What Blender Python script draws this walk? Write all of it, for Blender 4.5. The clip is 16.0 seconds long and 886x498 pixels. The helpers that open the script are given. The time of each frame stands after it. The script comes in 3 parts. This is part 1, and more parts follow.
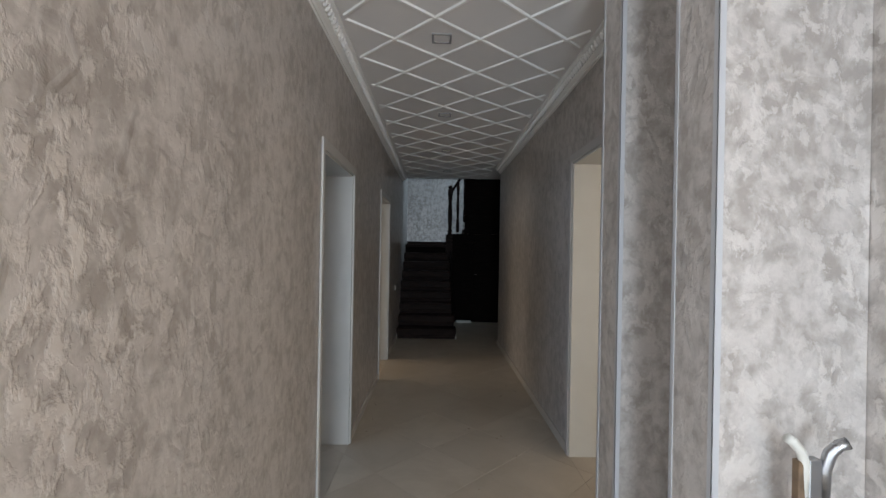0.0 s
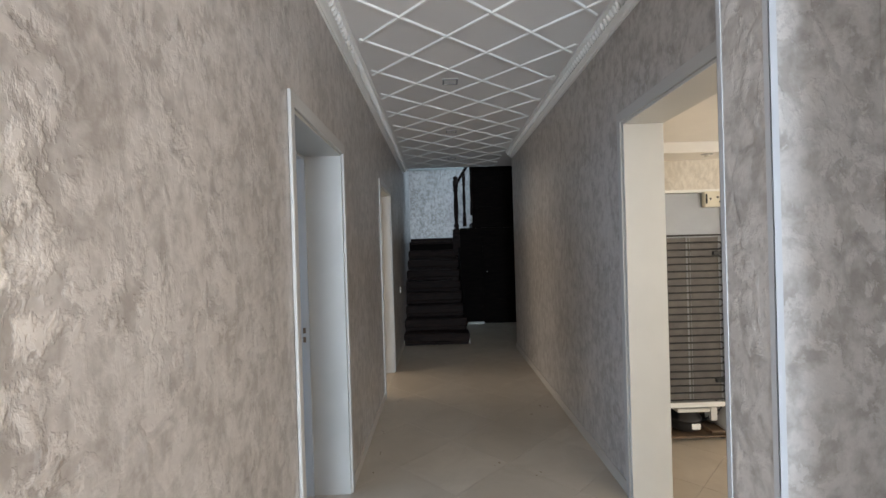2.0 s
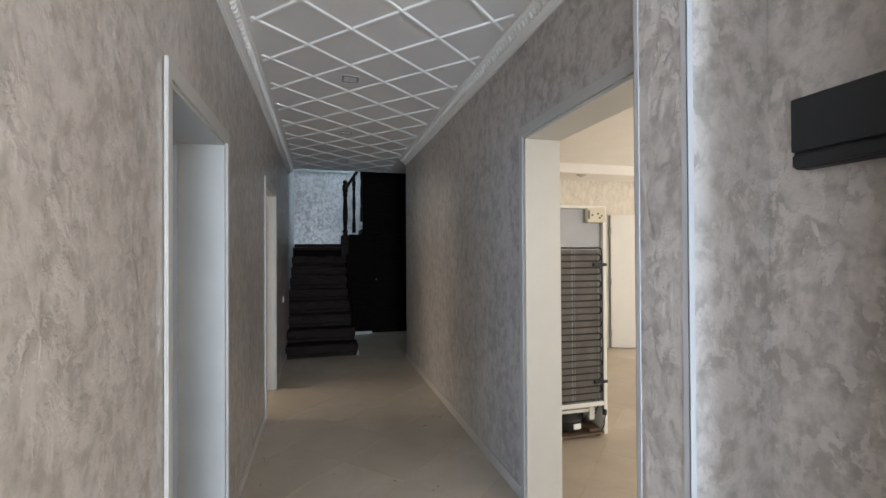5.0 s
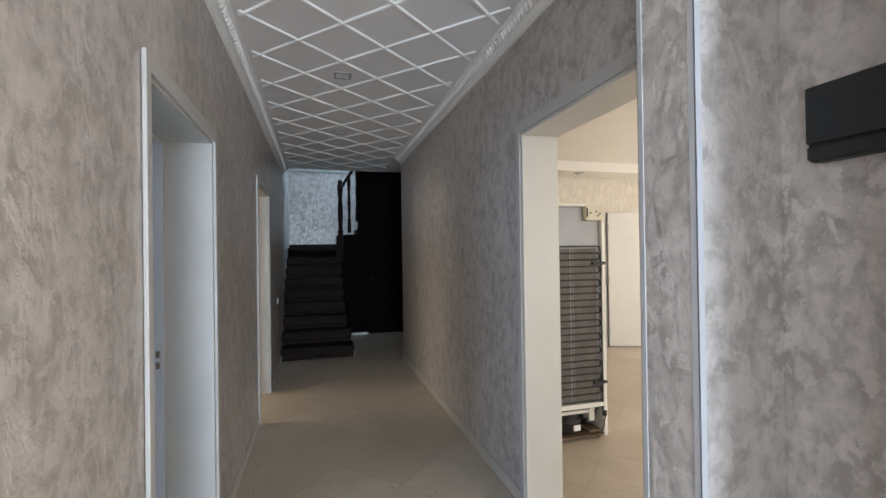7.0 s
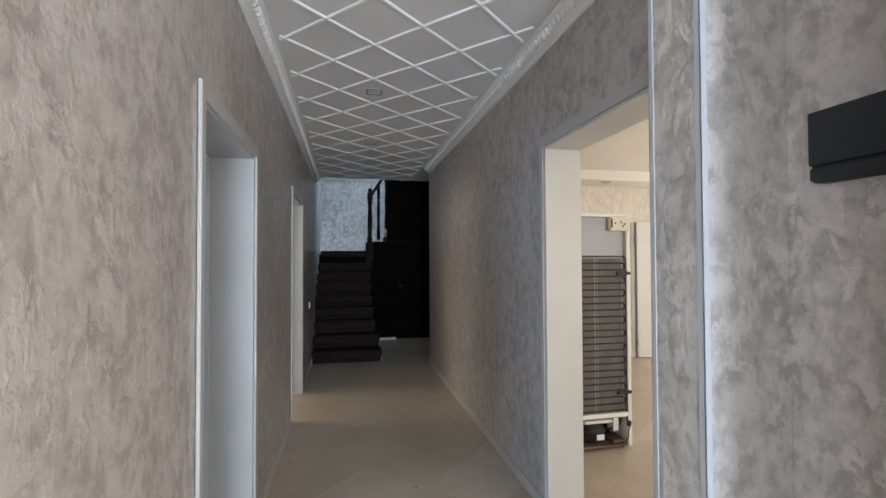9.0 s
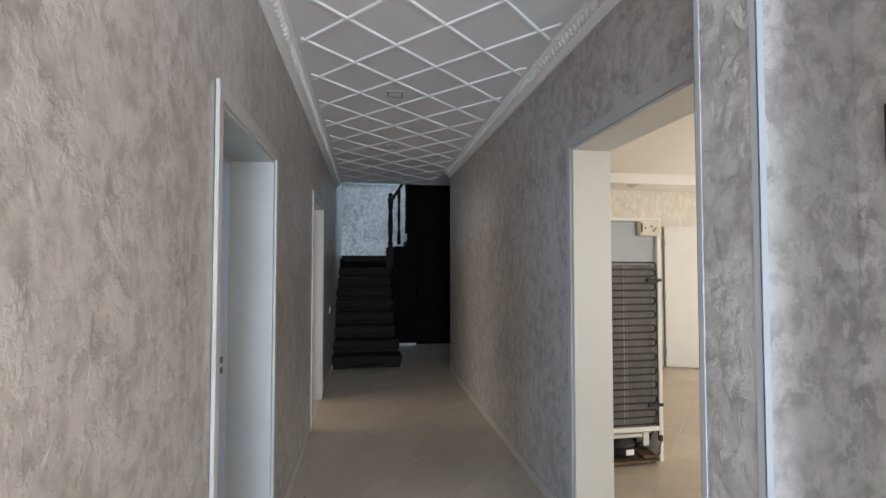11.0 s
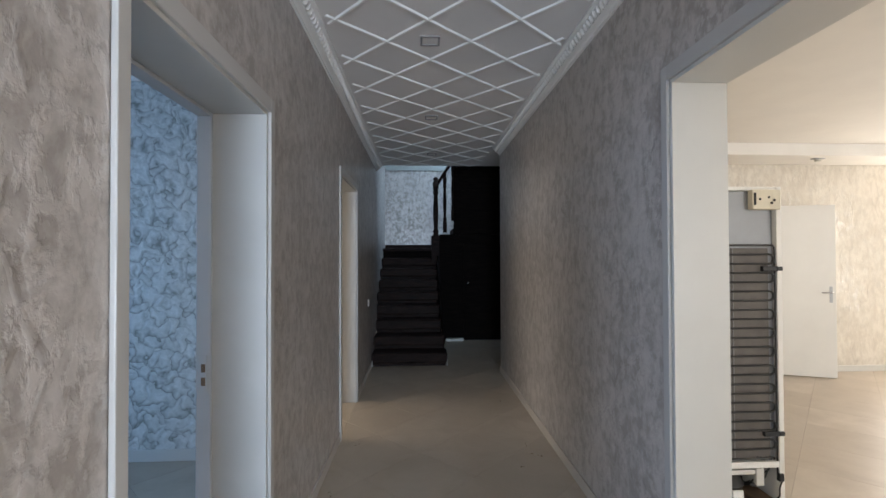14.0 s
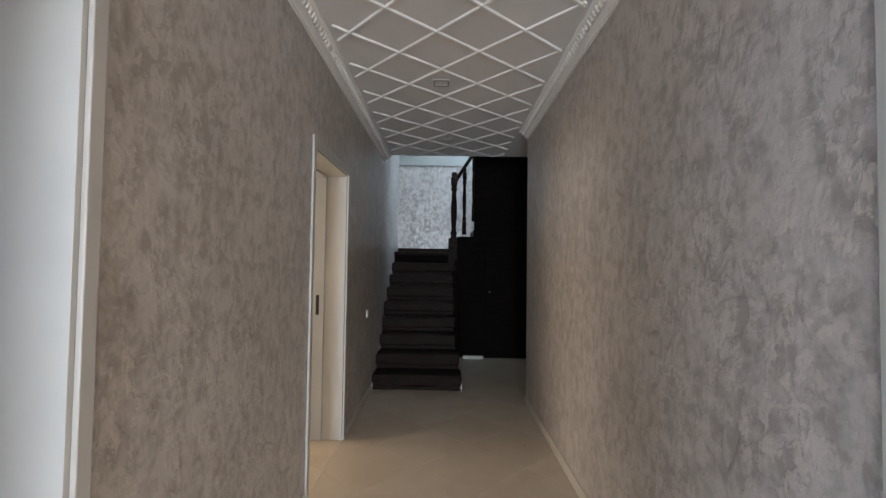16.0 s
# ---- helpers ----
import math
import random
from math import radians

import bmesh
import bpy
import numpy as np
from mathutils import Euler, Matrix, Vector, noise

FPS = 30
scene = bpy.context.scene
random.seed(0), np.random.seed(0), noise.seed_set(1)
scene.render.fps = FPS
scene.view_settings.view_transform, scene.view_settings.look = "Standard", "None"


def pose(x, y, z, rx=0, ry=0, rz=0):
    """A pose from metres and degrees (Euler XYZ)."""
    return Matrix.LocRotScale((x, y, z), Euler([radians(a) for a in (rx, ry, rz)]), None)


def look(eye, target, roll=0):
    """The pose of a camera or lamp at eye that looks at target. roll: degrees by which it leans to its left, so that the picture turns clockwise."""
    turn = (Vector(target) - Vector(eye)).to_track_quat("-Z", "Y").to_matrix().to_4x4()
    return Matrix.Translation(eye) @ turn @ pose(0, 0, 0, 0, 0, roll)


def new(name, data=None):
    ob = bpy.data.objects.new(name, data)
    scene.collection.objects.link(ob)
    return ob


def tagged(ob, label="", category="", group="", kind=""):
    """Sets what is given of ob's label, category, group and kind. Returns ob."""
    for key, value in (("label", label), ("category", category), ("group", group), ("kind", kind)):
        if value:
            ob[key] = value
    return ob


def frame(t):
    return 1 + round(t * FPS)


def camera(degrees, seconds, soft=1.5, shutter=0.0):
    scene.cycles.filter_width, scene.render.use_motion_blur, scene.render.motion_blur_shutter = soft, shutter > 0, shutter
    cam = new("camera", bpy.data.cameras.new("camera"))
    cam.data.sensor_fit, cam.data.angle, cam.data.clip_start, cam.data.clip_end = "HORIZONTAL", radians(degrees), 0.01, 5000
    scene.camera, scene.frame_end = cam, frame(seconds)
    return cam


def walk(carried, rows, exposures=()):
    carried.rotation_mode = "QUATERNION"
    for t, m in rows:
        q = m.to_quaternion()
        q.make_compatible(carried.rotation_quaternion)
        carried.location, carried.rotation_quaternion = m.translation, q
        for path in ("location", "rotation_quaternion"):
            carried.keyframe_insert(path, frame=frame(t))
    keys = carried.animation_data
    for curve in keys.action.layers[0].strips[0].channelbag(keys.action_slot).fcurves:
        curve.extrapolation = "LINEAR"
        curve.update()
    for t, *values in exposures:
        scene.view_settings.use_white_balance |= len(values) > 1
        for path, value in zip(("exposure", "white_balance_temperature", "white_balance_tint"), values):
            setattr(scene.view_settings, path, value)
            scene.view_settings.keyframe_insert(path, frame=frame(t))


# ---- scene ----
cam = camera(90.1, 16.0)
EXPOSURES = [(0.0, 0.0, 7350, 14), (0.5, 0.22, 7400, 14), (1.0, 0.45, 7350, 14), (1.5, 0.62, 7250, 13), (2.0, 0.83, 7100, 13), (2.5, 0.87, 7000, 12), (7.5, 0.84, 6950, 13), (11.5, 0.81, 6800, 13), (13.0, 0.85, 6750, 13), (14.0, 0.8, 6600, 13), (15.0, 0.86, 6650, 13), (15.5, 1.12, 7000, 14), (16.0, 1.24, 7550, 16)]
PATH = [
    (0, (0.621, 0.224, 1.445), (0.65, 2.224, 1.443), 1.0),
    (0.5, (0.628, 0.352, 1.421), (0.594, 2.351, 1.408), 0.8),
    (1, (0.545, 0.584, 1.442), (0.503, 2.584, 1.433), -0.0),
    (1.5, (0.532, 0.748, 1.437), (0.516, 2.748, 1.438), -1.1),
    (2, (0.558, 0.908, 1.417), (0.572, 2.908, 1.406), -1.7),
    (2.5, (0.593, 0.981, 1.401), (0.971, 2.944, 1.342), -1.0),
    (3, (0.52, 1.02, 1.426), (1.035, 2.952, 1.376), -0.4),
    (3.5, (0.471, 1.035, 1.437), (1.025, 2.957, 1.412), 0.0),
    (4, (0.457, 1.038, 1.429), (0.997, 2.964, 1.426), 0.2),
    (6.5, (0.491, 1.066, 1.411), (1.018, 2.995, 1.429), -1.1),
    (7, (0.491, 1.101, 1.419), (1.035, 3.025, 1.431), -0.8),
    (7.5, (0.464, 1.108, 1.419), (0.991, 3.037, 1.446), -0.2),
    (8, (0.467, 1.085, 1.432), (0.959, 3.023, 1.461), 0.1),
    (10.5, (0.497, 0.917, 1.433), (0.843, 2.886, 1.501), -0.3),
    (11, (0.483, 1.083, 1.437), (0.817, 3.054, 1.502), -0.0),
    (11.5, (0.517, 1.202, 1.438), (0.858, 3.173, 1.486), 0.2),
    (12, (0.611, 1.316, 1.424), (0.901, 3.294, 1.484), 0.2),
    (12.5, (0.638, 1.323, 1.419), (0.839, 3.312, 1.473), -0.1),
    (13, (0.641, 1.359, 1.406), (0.788, 3.353, 1.45), -0.3),
    (13.5, (0.639, 1.451, 1.401), (0.771, 3.446, 1.437), -0.4),
    (14, (0.609, 1.675, 1.394), (0.714, 3.672, 1.423), -0.2),
    (14.5, (0.611, 1.866, 1.373), (0.719, 3.863, 1.394), -0.4),
    (15, (0.678, 2.09, 1.332), (0.763, 4.088, 1.358), -0.4),
    (15.5, (0.745, 2.31, 1.329), (0.745, 4.31, 1.364), -0.1),
    (16, (0.774, 2.554, 1.348), (0.759, 4.553, 1.413), 0.8),
]
walk(cam, [(t, look(eye, target, roll)) for t, eye, target, roll in PATH], exposures=EXPOSURES)

# ---------------------------------------------------------------- world and lamps
world = bpy.data.worlds.new("sky_world")
scene.world = world
world.use_nodes = True
sky = world.node_tree.nodes.new("ShaderNodeTexSky")
sky.sky_type, sky.sun_disc = "NISHITA", False
sky.sun_elevation, sky.sun_rotation = radians(38), radians(40)
world.node_tree.links.new(sky.outputs[0], world.node_tree.nodes["Background"].inputs[0])
world.node_tree.nodes["Background"].inputs[1].default_value = 0.1

sun_data = bpy.data.lights.new("sun", "SUN")
sun_data.energy, sun_data.angle, sun_data.color = 3.0, radians(0.5), (1.0, 0.95, 0.87)
sun = new("sun", sun_data)
sun.matrix_world = look((0, 0, 20), (0.643 * -20, -0.766 * 20, 20 - 25 * 0.78))


def window_light(name, place, target, width, height, watts, colour):
    """Area lamp set at an opening to stand in for daylight."""
    data = bpy.data.lights.new(name, "AREA")
    data.shape, data.size, data.size_y = "RECTANGLE", width, height
    data.energy, data.color = watts, colour
    ob = new(name, data)
    ob.matrix_world = look(place, target)
    return ob


SKY_BLUE, WARM = (0.31, 0.57, 1.0), (1.0, 0.88, 0.72)
window_light("daylight_entrance", (0.62, -3.3, 1.1), (0.62, 0.0, 0.9), 1.0, 1.95, 165, (0.6, 0.79, 1.0))
# added fill lamps at unseen, assumed hall openings, for the niche and left wall
window_light("fill_hall_left", (-0.2, 0.1, 1.05), (1.4, 1.75, 1.05), 0.9, 1.9, 19, (0.72, 0.85, 1.0))
window_light("fill_hall_right", (1.74, -0.8, 1.5), (0.0, -0.35, 1.4), 0.85, 1.1, 23, (1.0, 0.88, 0.74))
window_light("daylight_bedroom", (-3.3, 2.6, 1.5), (-2.0, 3.0, 0.9), 1.8, 1.3, 24, SKY_BLUE)
window_light("daylight_back_room", (-3.2, 5.9, 1.5), (-2.0, 6.1, 1.2), 1.9, 1.4, 30, WARM)
window_light("daylight_living_east", (7.9, 3.2, 1.4), (6.0, 3.2, 1.2), 3.4, 1.9, 34, (1.0, 0.97, 0.9))
# added fill through an assumed far window out of view, aimed at the opening
window_light("fill_living_far", (7.07, 6.77, 1.4), (5.6, 5.2, 1.3), 1.4, 1.55, 52, (1.0, 0.93, 0.83))
window_light("daylight_living_south", (4.8, -0.9, 1.4), (4.8, 1.0, 1.2), 3.0, 1.9, 54, (1.0, 0.98, 0.93))
# unseen lamp for light from above; no window modelled, spread narrowed against spill
stair_light = window_light("daylight_stairwell", (1.5, 9.1, 4.3), (0.5, 9.9, 2.3), 0.7, 0.7, 15, (0.5, 0.74, 1.0))
stair_light.data.spread = radians(95)


# ---------------------------------------------------------------- materials
def material(name, colour, rough=0.6, metal=0.0, build=None):
    m = bpy.data.materials.new(name)
    m.use_nodes = True
    nt = m.node_tree
    b = nt.nodes["Principled BSDF"]
    b.inputs["Base Color"].default_value = (*colour, 1)
    b.inputs["Roughness"].default_value = rough
    b.inputs["Metallic"].default_value = metal
    if build:
        build(nt, b)
    return m


def node(nt, kind, **values):
    n = nt.nodes.new(kind)
    for k, v in values.items():
        n.inputs[k].default_value = v
    return n


def coords(nt, scale=(1, 1, 1), turn=(0, 0, 0)):
    tc = nt.nodes.new("ShaderNodeTexCoord")
    mp = node(nt, "ShaderNodeMapping", Scale=scale, Rotation=turn)
    nt.links.new(tc.outputs["Object"], mp.inputs["Vector"])
    return mp.outputs["Vector"]


def noise_tex(nt, vec, scale, detail=4.0, rough=0.55, distortion=0.0):
    n = node(nt, "ShaderNodeTexNoise", Scale=scale, Detail=detail, Roughness=rough, Distortion=distortion)
    nt.links.new(vec, n.inputs["Vector"])
    return n.outputs["Fac"]


def ramp(nt, fac, stops):
    r = nt.nodes.new("ShaderNodeValToRGB")
    while len(r.color_ramp.elements) < len(stops):
        r.color_ramp.elements.new(0.5)
    for e, (p, c) in zip(r.color_ramp.elements, stops):
        e.position, e.color = p, (*c, 1) if len(c) == 3 else (c[0], c[0], c[0], 1)
    nt.links.new(fac, r.inputs[0])
    return r.outputs[0]


def mix(nt, fac, a, b, mode="MIX"):
    m = nt.nodes.new("ShaderNodeMix")
    m.data_type, m.blend_type = "RGBA", mode
    for key, v in ((0, fac), (6, a), (7, b)):
        if hasattr(v, "is_linked"):
            nt.links.new(v, m.inputs[key])
        elif key == 0:
            m.inputs[key].default_value = v
        else:
            m.inputs[key].default_value = (*v, 1)
    return m.outputs[2]


def math_node(nt, op, a, b):
    m = nt.nodes.new("ShaderNodeMath")
    m.operation = op
    for i, v in enumerate((a, b)):
        if hasattr(v, "is_linked"):
            nt.links.new(v, m.inputs[i])
        else:
            m.inputs[i].default_value = v
    return m.outputs[0]


def bump(nt, b, height, strength, distance):
    n = node(nt, "ShaderNodeBump", Strength=strength, Distance=distance)
    nt.links.new(height, n.inputs["Height"])
    nt.links.new(n.outputs[0], b.inputs["Normal"])


def wallpaper(dark, light, relief=0.6, tall=0.78, flake_glint=0.65, lift=1.32):
    """Embossed vinyl paper like trowelled plaster: soft blotches, ragged pearly flakes with some glint in their colour,
    curled ridges and fine grain.
    """
    def build(nt, b):
        v = coords(nt, (1, 1, tall))
        warp = node(nt, "ShaderNodeTexNoise", Scale=7.0, Detail=3.0)
        nt.links.new(v, warp.inputs["Vector"])
        add = nt.nodes.new("ShaderNodeVectorMath")
        add.operation = "MULTIPLY_ADD"
        nt.links.new(warp.outputs["Color"], add.inputs[0])
        add.inputs[1].default_value = (0.055, 0.055, 0.055)
        nt.links.new(v, add.inputs[2])
        w = add.outputs[0]
        broad = noise_tex(nt, v, 2.4, 3, 0.5, 0.4)
        blotch = noise_tex(nt, w, 19.0, 4, 0.6)
        flakes = noise_tex(nt, w, 24.0, 4.0, 0.62, 0.1)
        fine = noise_tex(nt, coords(nt), 75, 5, 0.6)
        patch = ramp(nt, noise_tex(nt, v, 4.5, 2, 0.5, 0.3), [(0.36, (0.3,)), (0.56, (1,))])
        crisp = math_node(nt, "MULTIPLY", ramp(nt, flakes, [(0.52, (0,)), (0.565, (1,))]), patch)
        raised = math_node(nt, "MULTIPLY", ramp(nt, flakes, [(0.47, (0,)), (0.62, (1,))]), patch)
        vor = node(nt, "ShaderNodeTexVoronoi", Scale=9.0)
        vor.feature = "DISTANCE_TO_EDGE"
        nt.links.new(w, vor.inputs["Vector"])
        curl = ramp(nt, vor.outputs["Distance"], [(0.0, (1,)), (0.045, (0.7,)), (0.09, (0,))])
        curl = math_node(nt, "MULTIPLY", curl, ramp(nt, noise_tex(nt, v, 6.0, 2), [(0.54, (0,)), (0.6, (1,))]))
        tone = math_node(nt, "ADD", math_node(nt, "MULTIPLY", blotch, 0.72), math_node(nt, "MULTIPLY", broad, 0.28))
        col = mix(nt, ramp(nt, tone, [(0.41, (0,)), (0.585, (1,))]), dark, light)
        # paler flakes; part of their glint is painted into the base colour
        col = mix(nt, math_node(nt, "MULTIPLY", crisp, flake_glint), col, [min(1, c * lift) for c in light])
        col = mix(nt, math_node(nt, "MULTIPLY", curl, 0.25), col, [c * 0.6 for c in dark])
        col = mix(nt, 0.16, col, ramp(nt, fine, [(0.3, (0.36,)), (0.7, (0.64,))]), "OVERLAY")
        nt.links.new(col, b.inputs["Base Color"])
        nt.links.new(ramp(nt, crisp, [(0.05, (0.46,)), (0.8, (0.34,))]), b.inputs["Roughness"])
        nt.links.new(math_node(nt, "MULTIPLY", crisp, 0.9), b.inputs["Coat Weight"])
        b.inputs["Coat Roughness"].default_value, b.inputs["Coat IOR"].default_value = 0.25, 2.0
        h = math_node(nt, "ADD", math_node(nt, "MULTIPLY", raised, 0.16), math_node(nt, "MULTIPLY", fine, 0.025))
        h = math_node(nt, "ADD", h, math_node(nt, "MULTIPLY", blotch, 0.13))
        h = math_node(nt, "ADD", h, math_node(nt, "MULTIPLY", curl, 0.13))
        bump(nt, b, h, relief, 0.016)
    return build


WALLPAPER = material("grey_beige_embossed_wallpaper", (0.4, 0.37, 0.34), 0.5, 0, wallpaper((0.315, 0.284, 0.26), (0.475, 0.44, 0.415)))
CREAM_PAPER = material("cream_embossed_wallpaper", (0.6, 0.57, 0.5), 0.5, 0, wallpaper((0.56, 0.515, 0.44), (0.68, 0.64, 0.56), 0.35, 0.5, 0.25, 1.1))


def crumpled(nt, b):
    """White paper with lapped, rounded petals; dark green-grey outlines, and soft shading painted under each."""
    v = coords(nt, (1, 1, 1))
    warp = node(nt, "ShaderNodeTexNoise", Scale=7.0, Detail=2.0)
    nt.links.new(v, warp.inputs["Vector"])
    add = nt.nodes.new("ShaderNodeVectorMath")
    add.operation = "MULTIPLY_ADD"
    nt.links.new(warp.outputs["Color"], add.inputs[0])
    add.inputs[1].default_value = (0.3, 0.3, 0.3)
    nt.links.new(v, add.inputs[2])
    cell = node(nt, "ShaderNodeTexVoronoi", Scale=9.0)
    rim = node(nt, "ShaderNodeTexVoronoi", Scale=9.0)
    rim.feature = "DISTANCE_TO_EDGE"
    for n in (cell, rim):
        nt.links.new(add.outputs[0], n.inputs["Vector"])
    off = nt.nodes.new("ShaderNodeVectorMath")
    off.operation = "SUBTRACT"
    nt.links.new(add.outputs[0], off.inputs[0])
    nt.links.new(cell.outputs["Position"], off.inputs[1])
    side = nt.nodes.new("ShaderNodeVectorMath")
    side.operation = "DOT_PRODUCT"
    nt.links.new(off.outputs[0], side.inputs[0])
    side.inputs[1].default_value = (-9.0, 0.0, -14.0)
    low = ramp(nt, math_node(nt, "ADD", side.outputs["Value"], 0.5), [(0.1, (0.22,)), (0.75, (1,))])
    gaps = noise_tex(nt, v, 14, 3, 0.6)
    # crisp outline that widens into a painted soft shade on the lower side
    line = ramp(nt, rim.outputs["Distance"], [(0.0, (0.9,)), (0.05, (0.65,)), (0.14, (0.27,)), (0.32, (0,))])
    line = math_node(nt, "MULTIPLY", math_node(nt, "MULTIPLY", line, low), ramp(nt, gaps, [(0.32, (0.25,)), (0.55, (1,))]))
    soft = noise_tex(nt, v, 24, 4, 0.6, 0.8)
    col = mix(nt, ramp(nt, soft, [(0.3, (0,)), (0.7, (1,))]), (0.56, 0.58, 0.55), (0.76, 0.77, 0.75))
    col = mix(nt, math_node(nt, "MULTIPLY", line, 0.85), col, (0.085, 0.09, 0.065))
    nt.links.new(col, b.inputs["Base Color"])
    h = math_node(nt, "ADD", math_node(nt, "MULTIPLY", ramp(nt, rim.outputs["Distance"], [(0.0, (0,)), (0.3, (1,))]), 0.6), math_node(nt, "MULTIPLY", soft, 0.3))
    bump(nt, b, h, 0.7, 0.014)


PETAL_PAPER = material("white_petal_wallpaper", (0.7, 0.7, 0.68), 0.5, 0, crumpled)


def painted(colour, rough=0.5, spread=0.05, relief=0.1, scale=3.0):
    def build(nt, b):
        v = coords(nt)
        big, fine = noise_tex(nt, v, scale, 4), noise_tex(nt, v, 90, 3)
        lo, hi = [c * (1 - spread) for c in colour], [min(1, c * (1 + spread)) for c in colour]
        nt.links.new(mix(nt, ramp(nt, big, [(0.3, (0,)), (0.7, (1,))]), lo, hi), b.inputs["Base Color"])
        nt.links.new(ramp(nt, big, [(0.3, (rough * 0.85,)), (0.7, (min(1, rough * 1.15),))]), b.inputs["Roughness"])
        bump(nt, b, fine, relief, 0.002)
    return build


def paint(name, colour, rough=0.5, spread=0.05, relief=0.1, scale=3.0, metal=0.0):
    return material(name, colour, rough, metal, painted(colour, rough, spread, relief, scale))


FOAM = paint("white_polystyrene", (0.71, 0.68, 0.665), 0.75, 0.03, 0.3)
BAR = paint("white_moulded_bar", (0.83, 0.82, 0.80), 0.55, 0.02)
PLASTER = paint("white_ceiling_paint", (0.78, 0.76, 0.72), 0.8, 0.03, 0.2)
ROOM_PAINT = paint("plain_wall_paint", (0.70, 0.68, 0.63), 0.8, 0.04, 0.2)
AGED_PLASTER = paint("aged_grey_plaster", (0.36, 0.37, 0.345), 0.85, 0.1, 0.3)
LACQUER = paint("white_lacquered_wood", (0.6, 0.59, 0.55), 0.4, 0.04, 0.05)
# white lining toned down for the left doors, their weaker light in the colour
DIMMED_LINING = paint("dimmed_white_lining", (0.46, 0.455, 0.435), 0.45, 0.06, 0.05)
CASING = paint("grey_white_casing", (0.44, 0.43, 0.415), 0.42, 0.05, 0.05)
RIM_GREY = paint("grey_metal_rim", (0.24, 0.24, 0.245), 0.5, 0.08, 0.05)
FRAME_GREY = paint("grey_door_frame", (0.42, 0.44, 0.46), 0.45, 0.05, 0.05)
BEAD = paint("white_plastic_bead", (0.43, 0.435, 0.45), 0.35, 0.03, 0.03)
BLACK = paint("black_plastic", (0.007, 0.009, 0.011), 0.55, 0.1, 0.1)
DARK_RUBBER = paint("dark_cable", (0.02, 0.02, 0.02), 0.5, 0.1)
STEEL_WHITE = paint("white_enamelled_steel", (0.74, 0.73, 0.69), 0.35, 0.03, 0.03)
GALV = paint("galvanised_panel", (0.27, 0.28, 0.295), 0.45, 0.1, 0.1, 5, 0.3)
CONDENSER = paint("dusty_dark_condenser", (0.115, 0.104, 0.095), 0.6, 0.25, 0.3, 9, 0.2)
SEAM = paint("worn_grey_seam", (0.2, 0.2, 0.2), 0.6, 0.15)
TUBE = paint("black_lacquered_tube", (0.014, 0.013, 0.013), 0.5, 0.2, 0.1)
BAY = paint("dark_brown_bay", (0.05, 0.036, 0.026), 0.7, 0.4, 0.4, 14)
RUST = paint("brown_rusty_tray", (0.14, 0.09, 0.055), 0.7, 0.4, 0.4, 14)
CHROME = paint("brushed_chrome", (0.42, 0.43, 0.45), 0.28, 0.05, 0.05, 5, 1.0)
LABEL = paint("paper_label", (0.8, 0.8, 0.78), 0.6, 0.03)
CREAM_PLASTIC = paint("aged_cream_plastic", (0.66, 0.61, 0.48), 0.45, 0.08)
SKIRT = paint("tiled_skirting", (0.50, 0.46, 0.41), 0.35, 0.08, 0.05)
GROUT = paint("grey_grout", (0.27, 0.23, 0.185), 0.9, 0.1, 0.3)
CONCRETE = paint("outside_paving", (0.36, 0.34, 0.31), 0.85, 0.12, 0.4)


def tile_surface(nt, b):
    info = nt.nodes.new("ShaderNodeObjectInfo")
    v = coords(nt)
    cloud, fine = noise_tex(nt, v, 3.2, 5, 0.6, 0.7), noise_tex(nt, v, 40, 4)
    col = mix(nt, ramp(nt, cloud, [(0.3, (0,)), (0.7, (1,))]), (0.42, 0.355, 0.28), (0.53, 0.46, 0.375))
    col = mix(nt, math_node(nt, "MULTIPLY", info.outputs["Random"], 0.55), col, (0.385, 0.322, 0.25))
    dust = ramp(nt, noise_tex(nt, v, 5, 4, 0.55), [(0.6, (0,)), (0.85, (0.22,))])
    col = mix(nt, dust, col, (0.30, 0.265, 0.22))
    nt.links.new(col, b.inputs["Base Color"])
    nt.links.new(ramp(nt, fine, [(0.3, (0.36,)), (0.7, (0.44,))]), b.inputs["Roughness"])
    bump(nt, b, fine, 0.02, 0.002)


TILE = material("beige_stone_tile", (0.55, 0.49, 0.41), 0.3, 0, tile_surface)


def dark_wood(nt, b):
    v = coords(nt, (1.0, 8.0, 8.0))
    grain, stain = noise_tex(nt, v, 5, 7, 0.65, 1.0), noise_tex(nt, coords(nt), 4, 4)
    col = mix(nt, ramp(nt, grain, [(0.35, (0,)), (0.7, (1,))]), (0.005, 0.003, 0.0026), (0.037, 0.0215, 0.0175))
    col = mix(nt, ramp(nt, stain, [(0.5, (0,)), (0.75, (0.5,))]), col, (0.02, 0.015, 0.014))
    nt.links.new(col, b.inputs["Base Color"])
    nt.links.new(ramp(nt, grain, [(0.3, (0.45,)), (0.7, (0.68,))]), b.inputs["Roughness"])
    b.inputs["Specular IOR Level"].default_value = 0.08
    bump(nt, b, grain, 0.4, 0.006)


WOOD = material("dark_stained_wood", (0.03, 0.02, 0.016), 0.5, 0, dark_wood)


